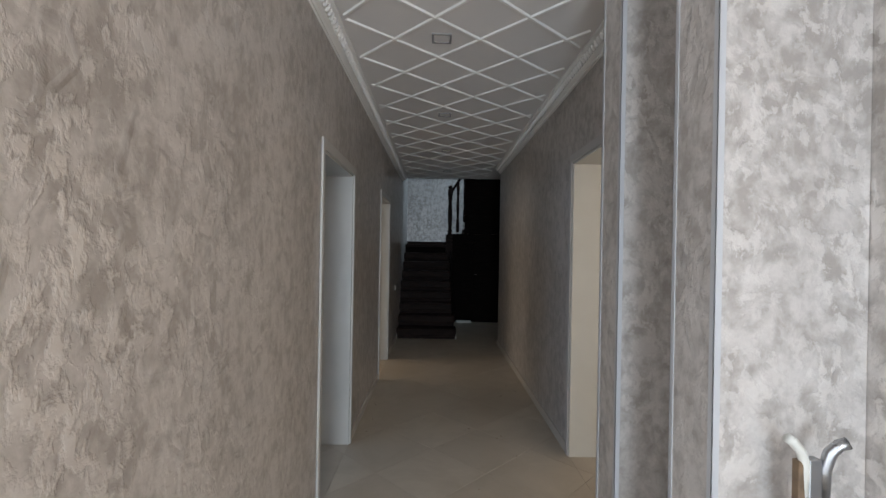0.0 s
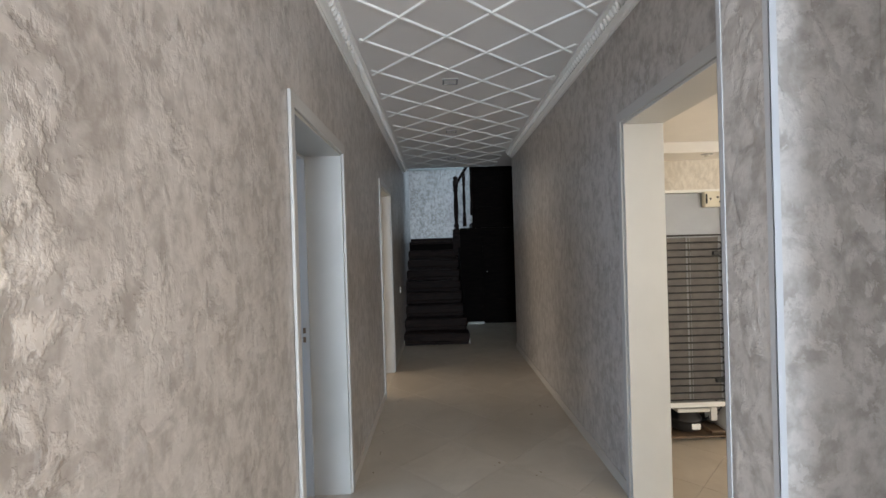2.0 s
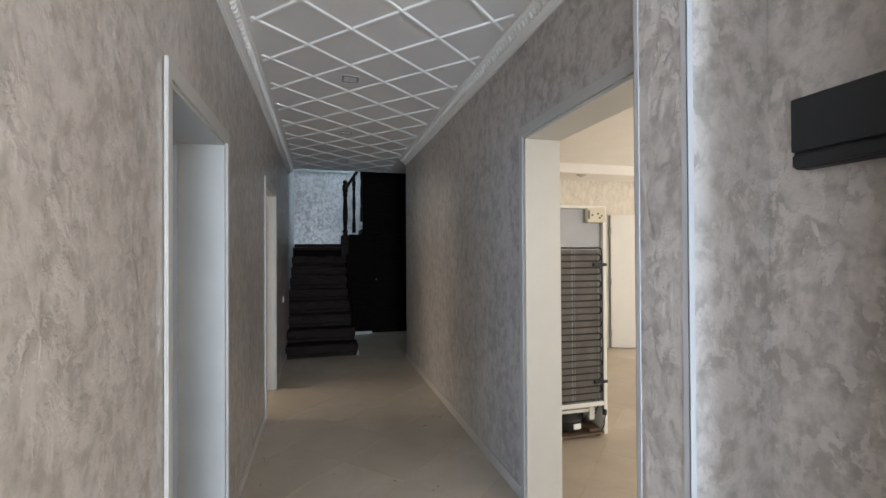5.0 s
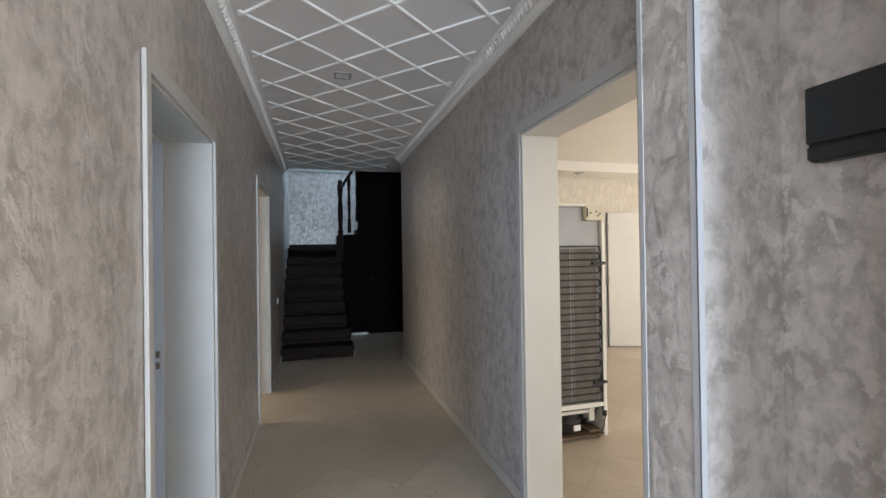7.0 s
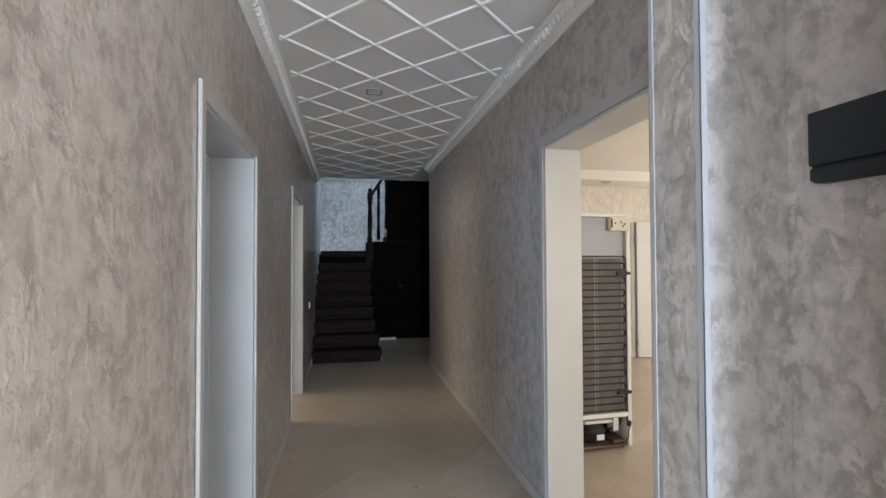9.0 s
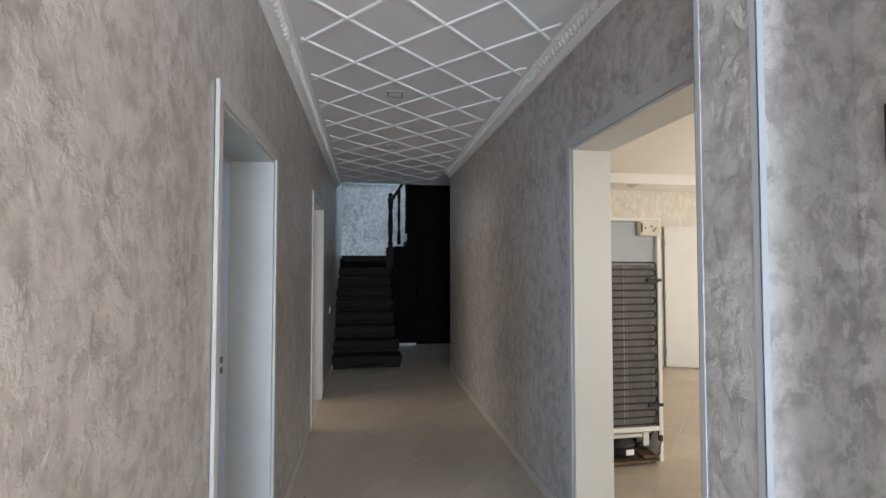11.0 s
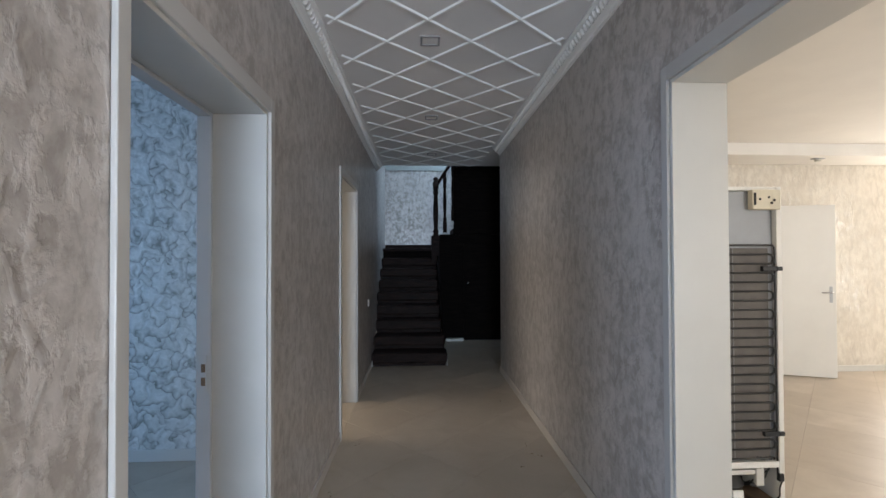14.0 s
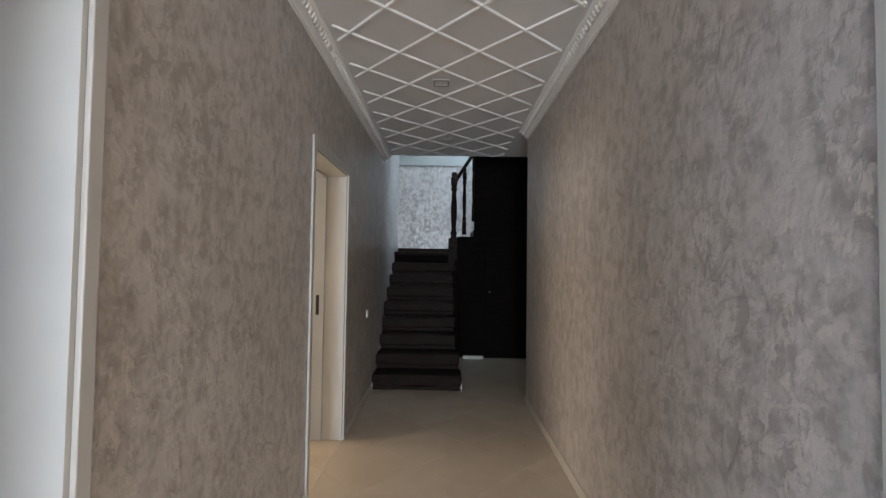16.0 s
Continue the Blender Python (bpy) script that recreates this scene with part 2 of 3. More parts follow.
# dark stain, lowered further so the dim corridor end is in the colour
def shaded_wood(nt, b):
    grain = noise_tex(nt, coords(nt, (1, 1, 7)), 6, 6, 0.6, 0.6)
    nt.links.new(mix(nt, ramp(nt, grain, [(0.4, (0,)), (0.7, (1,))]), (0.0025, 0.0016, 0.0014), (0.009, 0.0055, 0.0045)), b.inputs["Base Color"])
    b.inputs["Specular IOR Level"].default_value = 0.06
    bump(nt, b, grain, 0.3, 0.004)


SHADED_WOOD = material("dark_stained_wood_with_shade", (0.005, 0.004, 0.003), 0.7, 0, shaded_wood)


# ---------------------------------------------------------------- mesh helpers
def box(bm, x0, x1, y0, y1, z0, z1, m=None):
    vs = [bm.verts.new(p) for p in ((x0, y0, z0), (x1, y0, z0), (x1, y1, z0), (x0, y1, z0), (x0, y0, z1), (x1, y0, z1), (x1, y1, z1), (x0, y1, z1))]
    if m is not None:
        for v in vs:
            v.co = m @ v.co
    for f in ((0, 3, 2, 1), (4, 5, 6, 7), (0, 1, 5, 4), (1, 2, 6, 5), (2, 3, 7, 6), (3, 0, 4, 7)):
        bm.faces.new([vs[i] for i in f])
    return vs


def soft_box(x0, x1, y0, y1, z0, z1, r=0.004, seg=2, m=None):
    bm = bmesh.new()
    box(bm, x0, x1, y0, y1, z0, z1, m)
    bmesh.ops.bevel(bm, geom=bm.edges[:], offset=r, segments=seg, affect="EDGES", profile=0.5)
    return bm


def lathe(profile, n=16, m=None):
    """A turned body from (radius, height) pairs."""
    bm = bmesh.new()
    rings = []
    for r, z in profile:
        rings.append([bm.verts.new((r * math.cos(2 * math.pi * i / n), r * math.sin(2 * math.pi * i / n), z)) for i in range(n)])
    for a, b in zip(rings, rings[1:]):
        for i in range(n):
            bm.faces.new((a[i], a[(i + 1) % n], b[(i + 1) % n], b[i]))
    bm.faces.new(rings[0][::-1])
    bm.faces.new(rings[-1])
    if m is not None:
        bm.transform(m)
    return bm


def tube(points, r, n=8):
    """A round tube along points."""
    bm = bmesh.new()
    pts = [Vector(p) for p in points]
    rings, side = [], None
    for i, p in enumerate(pts):
        d = (pts[min(i + 1, len(pts) - 1)] - pts[max(i - 1, 0)]).normalized()
        if side is None:
            side = d.orthogonal().normalized()
        side = (side - d * side.dot(d)).normalized()
        up = d.cross(side)
        rings.append([bm.verts.new(p + r * (math.cos(2 * math.pi * k / n) * side + math.sin(2 * math.pi * k / n) * up)) for k in range(n)])
    for a, b in zip(rings, rings[1:]):
        for i in range(n):
            bm.faces.new((a[i], a[(i + 1) % n], b[(i + 1) % n], b[i]))
    bm.faces.new(rings[0][::-1])
    bm.faces.new(rings[-1])
    return bm


def sweep(profile, y0, y1):
    """A closed (x, z) profile drawn out along y."""
    bm = bmesh.new()
    a = [bm.verts.new((x, y0, z)) for x, z in profile]
    b = [bm.verts.new((x, y1, z)) for x, z in profile]
    n = len(profile)
    for i in range(n):
        bm.faces.new((a[i], a[(i + 1) % n], b[(i + 1) % n], b[i]))
    bm.faces.new(a)
    bm.faces.new(b)
    bmesh.ops.recalc_face_normals(bm, faces=bm.faces)
    return bm


def link(name, bm, mat, smooth=False):
    me = bpy.data.meshes.new(name)
    bmesh.ops.recalc_face_normals(bm, faces=bm.faces)
    bm.to_mesh(me)
    bm.free()
    for m in (mat if isinstance(mat, (list, tuple)) else [mat]):
        me.materials.append(m)
    if smooth:
        me.shade_smooth()
    return new(name, me)


def part(name, bm, mat, parent, label="", smooth=False):
    ob = link(name, bm, mat, smooth)
    ob.parent = parent
    return tagged(ob, label) if label else ob


def thing(name, label, category, place=(0, 0, 0), group="", kind=""):
    ob = new(name)
    ob.location = place
    return tagged(ob, label, category, group, kind)


def structure(name, bm, mat, label, category, smooth=False):
    return tagged(link(name, bm, mat, smooth), label, category, kind="structure")


def wall(name, axis, p0, p1, a0, a1, z0, z1, holes, mats, label):
    """A wall across axis from p0 to p1, along the other axis from a0 to a1; holes: (a0, a1, z0, z1).
    mats: the side that faces minus, the side that faces plus."""
    bm = bmesh.new()

    def put(s0, s1, h0, h1):
        if s1 - s0 > 1e-4 and h1 - h0 > 1e-4:
            box(bm, *((p0, p1, s0, s1) if axis == "x" else (s0, s1, p0, p1)), h0, h1)
    at = a0
    for h in sorted(holes):
        put(at, h[0], z0, z1)
        put(h[0], h[1], z0, h[2])
        put(h[0], h[1], h[3], z1)
        at = h[1]
    put(at, a1, z0, z1)
    bm.normal_update()
    k = "xy".index(axis)
    for f in bm.faces:
        f.material_index = 0 if f.normal[k] < 0.5 else 1
    ob = structure(name, bm, list(mats), label, "wall")
    return ob


# ---------------------------------------------------------------- the shell
H = 2.68
XR, XL = 1.575, 1.79      # corridor's right wall, both faces
D1, D2, OP = (2.613, 3.478), (5.088, 5.95), (2.12, 3.324)
DOOR_H, DOOR2_H, OPEN_H = 1.973, 2.02, 2.068
BACK = 9.9                 # stairwell's back wall

# first hole is assumed, out of view, for the left hall fill
wall("wall_left", "x", -0.26, 0.0, -3.45, 8.0, 0, 4.9, [(-0.45, 0.65, 0, 2.1), (D1[0], D1[1], 0, DOOR_H), (D2[0], D2[1], 0, DOOR2_H)], (ROOM_PAINT, WALLPAPER), "grey beige embossed wallpaper on long corridor wall")
wall("wall_right", "x", XR, XL, 1.32, 6.95, 0, 2.9, [(OP[0], OP[1], 0, OPEN_H)], (WALLPAPER, CREAM_PAPER), "grey beige embossed wallpaper wall with wide opening")
# hole is assumed, out of view, for the right hall fill
wall("wall_entrance_side", "x", 1.70, XL, -3.45, 1.318, 0, 2.9, [(-1.3, -0.3, 0.9, 2.1)], (WALLPAPER, CREAM_PAPER), "grey beige embossed wallpaper beside entrance")
wall("wall_entrance", "y", -3.45, -3.2, 0.0, 1.70, 0, 2.9, [(0.1, 1.15, 0, 2.1)], (CONCRETE, WALLPAPER), "entrance wall with open doorway")

# two pilasters with white corner beads; the first stands a little askew
for n, (y0, y1, xa, xb) in enumerate(((1.908, 2.088, 1.318, 1.315), (1.31, 1.508, 1.312, 1.312))):
    bm = bmesh.new()
    for v in box(bm, xa, XR - 0.002 if n == 0 else 1.698, y0, y1, 0, H):
        if v.co.x < 1.4 and v.co.y > y0 + 0.01:
            v.co.x = xb
    p = structure(f"pilaster_{n + 1}", bm, WALLPAPER, "wallpapered pilaster with white corner beads", "pilaster")
    for y, x0, s in ((y0, xa, -1), (y1, xb, 1)):
        # an angle strip with one leg on each face of the corner
        b = bmesh.new()
        for dims in ((x0 - 0.002, x0 + 0.001, *sorted((y + s * 0.002, y - s * 0.017))), (x0 - 0.002, x0 + 0.017, *sorted((y + s * 0.002, y - s * 0.001)))):
            box(b, *dims, 0, H - 0.02)
        bmesh.ops.bevel(b, geom=b.edges[:], offset=0.0006, segments=1, affect="EDGES")
        part("corner_bead", b, BEAD, p, "pale plastic corner angle strip")

# stairwell
wall("wall_stairwell_left", "x", -0.26, -0.03, 8.0, BACK, 0, 4.9, [], (ROOM_PAINT, WALLPAPER), "grey embossed wallpaper wall beside stairs")
wall("wall_stairwell_back", "y", BACK, BACK + 0.2, -0.26, 3.0, 0, 4.9, [], (WALLPAPER, ROOM_PAINT), "grey embossed wallpaper stairwell wall")
wall("wall_stairwell_right", "x", 2.8, 3.0, 6.95, BACK, 0, 4.9, [], (WALLPAPER, CREAM_PAPER), "dim stairwell side wall")
wall("wall_stairwell_front", "y", 6.85, 6.95, XL, 3.0, 0, 4.9, [], (CREAM_PAPER, WALLPAPER), "dim wall beside stairs")
wall("wall_stairwell_upper", "y", 7.88, 8.0, 0.0, 2.8, 2.9, 4.9, [], (ROOM_PAINT, WALLPAPER), "upper stairwell wall")

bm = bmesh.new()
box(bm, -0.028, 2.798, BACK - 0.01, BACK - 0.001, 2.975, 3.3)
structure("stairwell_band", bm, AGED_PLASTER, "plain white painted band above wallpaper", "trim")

# bedroom with petal wallpaper
wall("wall_bedroom_far", "y", 4.81, 4.96, -3.4, -0.26, 0, 2.9, [], (PETAL_PAPER, ROOM_PAINT), "white petal patterned wallpaper wall")
wall("wall_bedroom_window", "x", -3.5, -3.4, 0.7, 4.96, 0, 2.9, [(1.6, 3.6, 0.8, 2.2)], (CONCRETE, PETAL_PAPER), "bedroom wall with window opening")
wall("wall_bedroom_near", "y", 0.7, 0.8, -3.5, -0.26, 0, 2.9, [], (ROOM_PAINT, PETAL_PAPER), "white petal patterned wallpaper wall")

# back room
wall("wall_back_room_far", "y", 7.2, 7.3, -3.5, -0.26, 0, 2.9, [], (ROOM_PAINT, ROOM_PAINT), "plain painted wall of back room")
wall("wall_back_room_window", "x", -3.5, -3.4, 4.96, 7.2, 0, 2.9, [(5.0, 6.8, 0.8, 2.2)], (CONCRETE, ROOM_PAINT), "back room wall with window opening")

# living room
# second hole is assumed, out of view, for the far living fill
wall("wall_living_far", "y", 6.7, 6.85, XL, 8.2, 0, 2.9, [(4.56, 5.2, 0, 1.90), (6.35, 7.8, 0.6, 2.2)], (CREAM_PAPER, ROOM_PAINT), "cream embossed wallpaper wall with doorway")
wall("wall_living_window", "x", 8.0, 8.2, -1.2, 6.7, 0, 2.9, [(1.4, 5.0, 0.4, 2.3)], (CREAM_PAPER, CONCRETE), "living room wall with wide window")
wall("wall_living_near", "y", -1.2, -1.0, XL, 8.0, 0, 2.9, [(3.2, 6.4, 0.4, 2.3)], (CONCRETE, CREAM_PAPER), "living room wall with wide window")
wall("wall_behind_doorway", "y", 7.8, 7.9, 3.0, 6.2, 0, 2.9, [], (ROOM_PAINT, ROOM_PAINT), "plain wall behind inner doorway")
wall("wall_behind_doorway_side", "x", 6.1, 6.2, 6.85, 7.8, 0, 2.9, [], (ROOM_PAINT, ROOM_PAINT), "plain wall behind inner doorway")


# ---------------------------------------------------------------- corridor ceiling
def clip_line(p, d, x0, x1, y0, y1):
    lo, hi = -99.0, 99.0
    for o, v, a, b in ((p[0], d[0], x0, x1), (p[1], d[1], y0, y1)):
        t0, t1 = sorted(((a - o) / v, (b - o) / v))
        lo, hi = max(lo, t0), min(hi, t1)
    return lo, hi


CEIL_END = 8.0
bm = bmesh.new()
box(bm, 0, XR, -3.2, CEIL_END, H, 2.9)
box(bm, XR, 1.70, -3.2, 1.31, H, 2.9)
box(bm, XR, 2.8, 6.95, CEIL_END, H, 2.9)
a = radians(2.5)
TILE_X, TILE_Y = 0.504, 0.4935
origin = Vector((0.636, 3.572))
ux, uy = Vector((math.cos(a), -math.sin(a))), Vector((math.sin(a), math.cos(a)))
for s in (1, -1):
    d = (ux * TILE_X + s * uy * TILE_Y).normalized()
    for k in range(-28, 24):
        p = origin + uy * (k * TILE_Y)
        lo, hi = clip_line(p, d, 0.11, 1.465, -3.18, CEIL_END - 0.01)
        if hi - lo < 0.05:
            continue
        q = Vector((-d.y, d.x))
        z0, w0, w1 = H - (0.009 if s > 0 else 0.008), 0.013, 0.006
        ends = []
        for t in (lo, hi):
            c = p + d * t
            ends.append([bm.verts.new((*(c + q * w), z)) for w, z in ((-w0, H + 0.001), (-w1, z0), (w1, z0), (w0, H + 0.001))])
        e0, e1 = ends
        for i in range(3):
            f = bm.faces.new((e0[i], e0[i + 1], e1[i + 1], e1[i]))
            f.material_index = 1
        for e in ends:
            bm.faces.new(e).material_index = 1
structure("ceiling", bm, [FOAM, BAR], "white polystyrene ceiling tiles with raised diamond bars", "ceiling")


def cornice(name, x, inward, y0, y1, mat, height=0.085, beads=True, top=H):
    s = inward
    prof = [(x, top), (x + s * height, top), (x + s * height, top - 0.012), (x + s * height * 0.72, top - 0.02), (x + s * height * 0.42, top - height * 0.5),
            (x + s * height * 0.25, top - height * 0.78), (x + s * 0.012, top - height * 0.85), (x + s * 0.012, top - height), (x, top - height)]
    ob = structure(name, sweep([(px - s * 0.001, pz - 0.001) for px, pz in prof], y0, y1), mat, "white moulded cornice with rope bead", "cornice")
    if beads:
        bm = bmesh.new()
        n = int((y1 - y0) / 0.044)
        for i in range(n):
            c = Matrix.Translation((x + s * height * 0.62, y0 + 0.022 + i * 0.044, top - height * 0.40)) @ Matrix.Rotation(radians(35) * s, 4, "Y") @ Matrix.Rotation(radians(28), 4, "X") @ Matrix.Diagonal((0.017, 0.013, 0.028, 1))
            bmesh.ops.create_icosphere(bm, subdivisions=1, radius=1.0, matrix=c)
        tagged(part("rope_bead", bm, mat, ob, smooth=True), kind="stuff")
    return ob


cornice("cornice_left", 0.0, 1, -3.2, CEIL_END, BAR)
cornice("cornice_right", XR, -1, 2.088, 6.95, BAR)
cornice("cornice_niche", XR, -1, 1.508, 1.908, BAR)
cornice("cornice_hall", 1.70, -1, -3.2, 1.31, BAR)


def downlight(x, y):
    t = thing("ceiling_downlight", "small square recessed ceiling downlight, switched off", "ceiling light", (x, y, H), "corridor downlights")
    bm = bmesh.new()
    for x0, x1, y0, y1 in ((-0.058, 0.058, -0.058, -0.046), (-0.058, 0.058, 0.046, 0.058), (-0.058, -0.046, -0.046, 0.046), (0.046, 0.058, -0.046, 0.046)):
        box(bm, x0, x1, y0, y1, -0.007, 0.004)
    part("frame", bm, RIM_GREY, t, "grey metal rim")
    part("diffuser", soft_box(-0.0455, 0.0455, -0.0455, 0.0455, -0.003, 0.003, 0.001), FOAM, t, "dull white diffuser")


for x, y in ((0.63, 2.82), (0.674, 4.303), (0.72, 5.775), (0.765, 7.26)):
    downlight(x, y)

# other ceilings
for name, x0, x1, y0, y1, z in (("ceiling_bedroom", -3.4, -0.26, 0.8, 4.81, 2.70), ("ceiling_back_room", -3.4, -0.26, 4.96, 7.2, 2.70), ("ceiling_living", XL, 8.0, -1.0, 6.2, 2.585),
                                ("ceiling_stairwell", -0.03, 2.8, 8.0, BACK, 4.8), ("ceiling_inner_room", 3.0, 6.1, 6.85, 7.8, 2.6)):
    bm = bmesh.new()
    box(bm, x0, x1, y0, y1, z, 2.9 if z < 2.8 else 4.9)
    structure(name, bm, PLASTER, "plain white painted ceiling", "ceiling")
bm = soft_box(XL + 0.002, 7.998, 6.2, 6.698, 2.455, 2.9, 0.006)
structure("ceiling_dropped_border", bm, PLASTER, "white dropped ceiling border with small spotlights", "ceiling")
bm = bmesh.new()
prof = [(4.808, 2.698), (4.808, 2.60), (4.79, 2.60), (4.78, 2.63), (4.74, 2.66), (4.715, 2.675), (4.715, 2.698)]
va = [bm.verts.new((-3.4, y, z)) for y, z in prof]
vb = [bm.verts.new((-0.262, y, z)) for y, z in prof]
for i in range(len(prof)):
    bm.faces.new((va[i], va[(i + 1) % 7], vb[(i + 1) % 7], vb[i]))
bm.faces.new(va), bm.faces.new(vb)
structure("cornice_bedroom", bm, BAR, "white moulded cornice", "cornice")


# ---------------------------------------------------------------- floors and skirting
bm = bmesh.new()
box(bm, -300, 300, -300, 300, -0.6, -0.33)
structure("ground", bm, CONCRETE, "pale outside paving", "ground")
FLOORS = (("floor", 0.0, XR, -3.2, 9.0), ("floor_hall_side", XR, 1.70, -3.2, 1.31), ("floor_stair_side", XR, 2.8, 6.95, BACK), ("floor_opening", XR, XL, OP[0], OP[1]), ("floor_living", XL, 8.0, -1.0, 6.7),
          ("floor_bedroom", -3.4, 0.0, 0.8, 4.81), ("floor_back_room", -3.4, 0.0, 4.96, 7.2), ("floor_inner_room", 3.0, 6.1, 6.7, 7.8))
floors = {}
for name, x0, x1, y0, y1 in FLOORS:
    bm = bmesh.new()
    box(bm, x0, x1, y0, y1, -0.32, -0.003)
    floors[name] = structure(name, bm, GROUT, "beige stone tiles laid diagonally with thin joints", "floor")


def skirting(name, axis, p, inward, a0, a1, h=0.07, mat=SKIRT, t=0.011):
    lo, hi = sorted((p, p + inward * t))
    bm = soft_box(*((lo, hi, a0, a1) if axis == "x" else (a0, a1, lo, hi)), 0.0, h, 0.0025)
    return structure(name, bm, mat, "tiled skirting strip along wall" if mat is SKIRT else "white skirting board", "baseboard")


for n, (a0, a1) in enumerate(((0.65, D1[0] - 0.042), (D1[1] + 0.042, D2[0] - 0.042), (D2[1] + 0.042, 7.25))):
    skirting(f"baseboard_left_{n + 1}", "x", 0.0, 1, a0, a1)
skirting("baseboard_right", "x", XR, -1, OP[1] + 0.042, 6.95)
skirting("baseboard_niche", "x", XR, -1, 1.51, 1.906)
skirting("baseboard_bedroom", "y", 4.81, -1, -3.4, -0.27, 0.08, LACQUER, 0.015)
skirting("baseboard_living_1", "y", 6.7, -1, 5.25, 8.0, 0.07, LACQUER, 0.015)
skirting("baseboard_living_2", "y", 6.7, -1, XL, 4.50, 0.07, LACQUER, 0.015)


# ---------------------------------------------------------------- door frames
def door_frame(name, axis_x, inner_x, y0, y1, h, casing_sides, stop=None, strike_y=None, plate=None, lining=DIMMED_LINING):
    """Lining of an opening in a wall across x, with flat casings."""
    t = tagged(new(name), "grey-white lacquered door lining and casing, no leaf visible", "door frame", kind="structure")
    xa, xb = sorted((axis_x, inner_x))
    th = 0.016
    for nm, dims in (("jamb", (y0, y0 + th, 0.0, h)), ("jamb", (y1 - th, y1, 0.0, h)), ("head", (y0 + th, y1 - th, h - th, h))):
        part(nm, soft_box(xa - 0.002, xb + 0.002, *dims, 0.0015), lining, t, "smooth white lining board")
    for x, s in casing_sides:
        lo, hi = sorted((x + s * 0.002, x + s * 0.016))
        for nm, dims in (("casing", (y0 - 0.04, y0 + 0.002, 0.0, h + 0.055)), ("casing", (y1 - 0.002, y1 + 0.04, 0.0, h + 0.055)), ("head_casing", (y0 + 0.002, y1 - 0.002, h - 0.003, h + 0.055))):
            part(nm, soft_box(lo, hi, *dims, 0.003), CASING, t, "flat grey-white casing board")
    if stop:
        s0, s1 = sorted(stop)
        for nm, dims in (("door_stop", (y0 + th, y0 + th + 0.014, 0.0, h - th)), ("door_stop", (y1 - th - 0.014, y1 - th, 0.0, h - th)), ("door_stop", (y0 + th + 0.014, y1 - th - 0.014, h - th - 0.014, h - th))):
            part(nm, soft_box(s0, s1, *dims, 0.003), FRAME_GREY, t, "grey rebated frame strip")
    if strike_y:
        ys, zs, xs = strike_y
        pl = part("strike_plate", soft_box(xs - 0.012, xs + 0.012, ys - 0.003, ys, zs - 0.075, zs + 0.075, 0.001), plate or FRAME_GREY, t, "metal strike plate")
        for dz in (-0.028, 0.024):
            part("latch_hole", soft_box(xs - 0.008, xs + 0.008, ys - 0.005, ys - 0.002, zs + dz - 0.016, zs + dz + 0.016, 0.001), RUST if plate is None else BLACK, pl, "brown latch hole")
    return t


door_frame("door_1", 0.0, -0.26, D1[0], D1[1], DOOR_H, ((0.0, 1), (-0.26, -1)), (-0.262, -0.205), (D1[1] - 0.030, 0.935, -0.232))
door_frame("door_2", 0.0, -0.26, D2[0], D2[1], DOOR2_H, ((0.0, 1), (-0.26, -1)), (-0.262, -0.15), (D2[1] - 0.030, 1.02, -0.2), BLACK)
door_frame("door_3", XR, XL, OP[0], OP[1], OPEN_H, ((XR, -1),), lining=LACQUER)


# ---------------------------------------------------------------- staircase
def rough_board(x0, x1, y0, y1, z0, z1, seed, r=0.012):
    """A thick stained board with uneven worn edges."""
    rng = random.Random(seed)
    bm = soft_box(x0, x1, y0, y1, z0, z1, r, 2)
    long = [e for e in bm.edges if abs(e.verts[0].co.x - e.verts[1].co.x) > 0.3]
    bmesh.ops.subdivide_edges(bm, edges=long, cuts=9)
    for v in bm.verts:
        n = noise.noise(Vector((v.co.x * 5, v.co.y * 9 + seed * 3.1, v.co.z * 9)))
        v.co.z += 0.006 * n
        v.co.y += 0.006 * noise.noise(Vector((v.co.x * 6 + 7, seed * 2.3, v.co.z * 8)))
    return bm


RISE, GOING, Y0 = 0.169, 0.263, 7.28
stairs = thing("staircase", "dark-stained wooden staircase with thick worn treads", "staircase", (0, 0, 0))
for k in range(1, 9):
    y = Y0 + (k - 1) * GOING
    xr, xl = max(0.89, 0.975 - 0.02 * k), 0.003 if k < 4 else -0.027
    part("tread", rough_board(xl, xr, y - 0.03, y + GOING + 0.02, k * RISE - 0.128, k * RISE, k, 0.02), WOOD, stairs, "thick worn dark tread")
    part("riser", rough_board(xl + 0.009, xr - 0.02, y + 0.012, y + 0.04, (k - 1) * RISE - (0.02 if k > 1 else -0.001), k * RISE - 0.11, k + 20, 0.004), WOOD, stairs)
part("landing", rough_board(-0.027, 0.97, Y0 + 8 * GOING - 0.02, BACK - 0.004, 9 * RISE - 0.05, 9 * RISE, 40, 0.012), WOOD, stairs, "dark wooden landing")
part("riser", rough_board(-0.02, 0.87, Y0 + 8 * GOING, Y0 + 8 * GOING + 0.03, 8 * RISE - 0.02, 9 * RISE - 0.03, 41, 0.004), SHADED_WOOD, stairs)
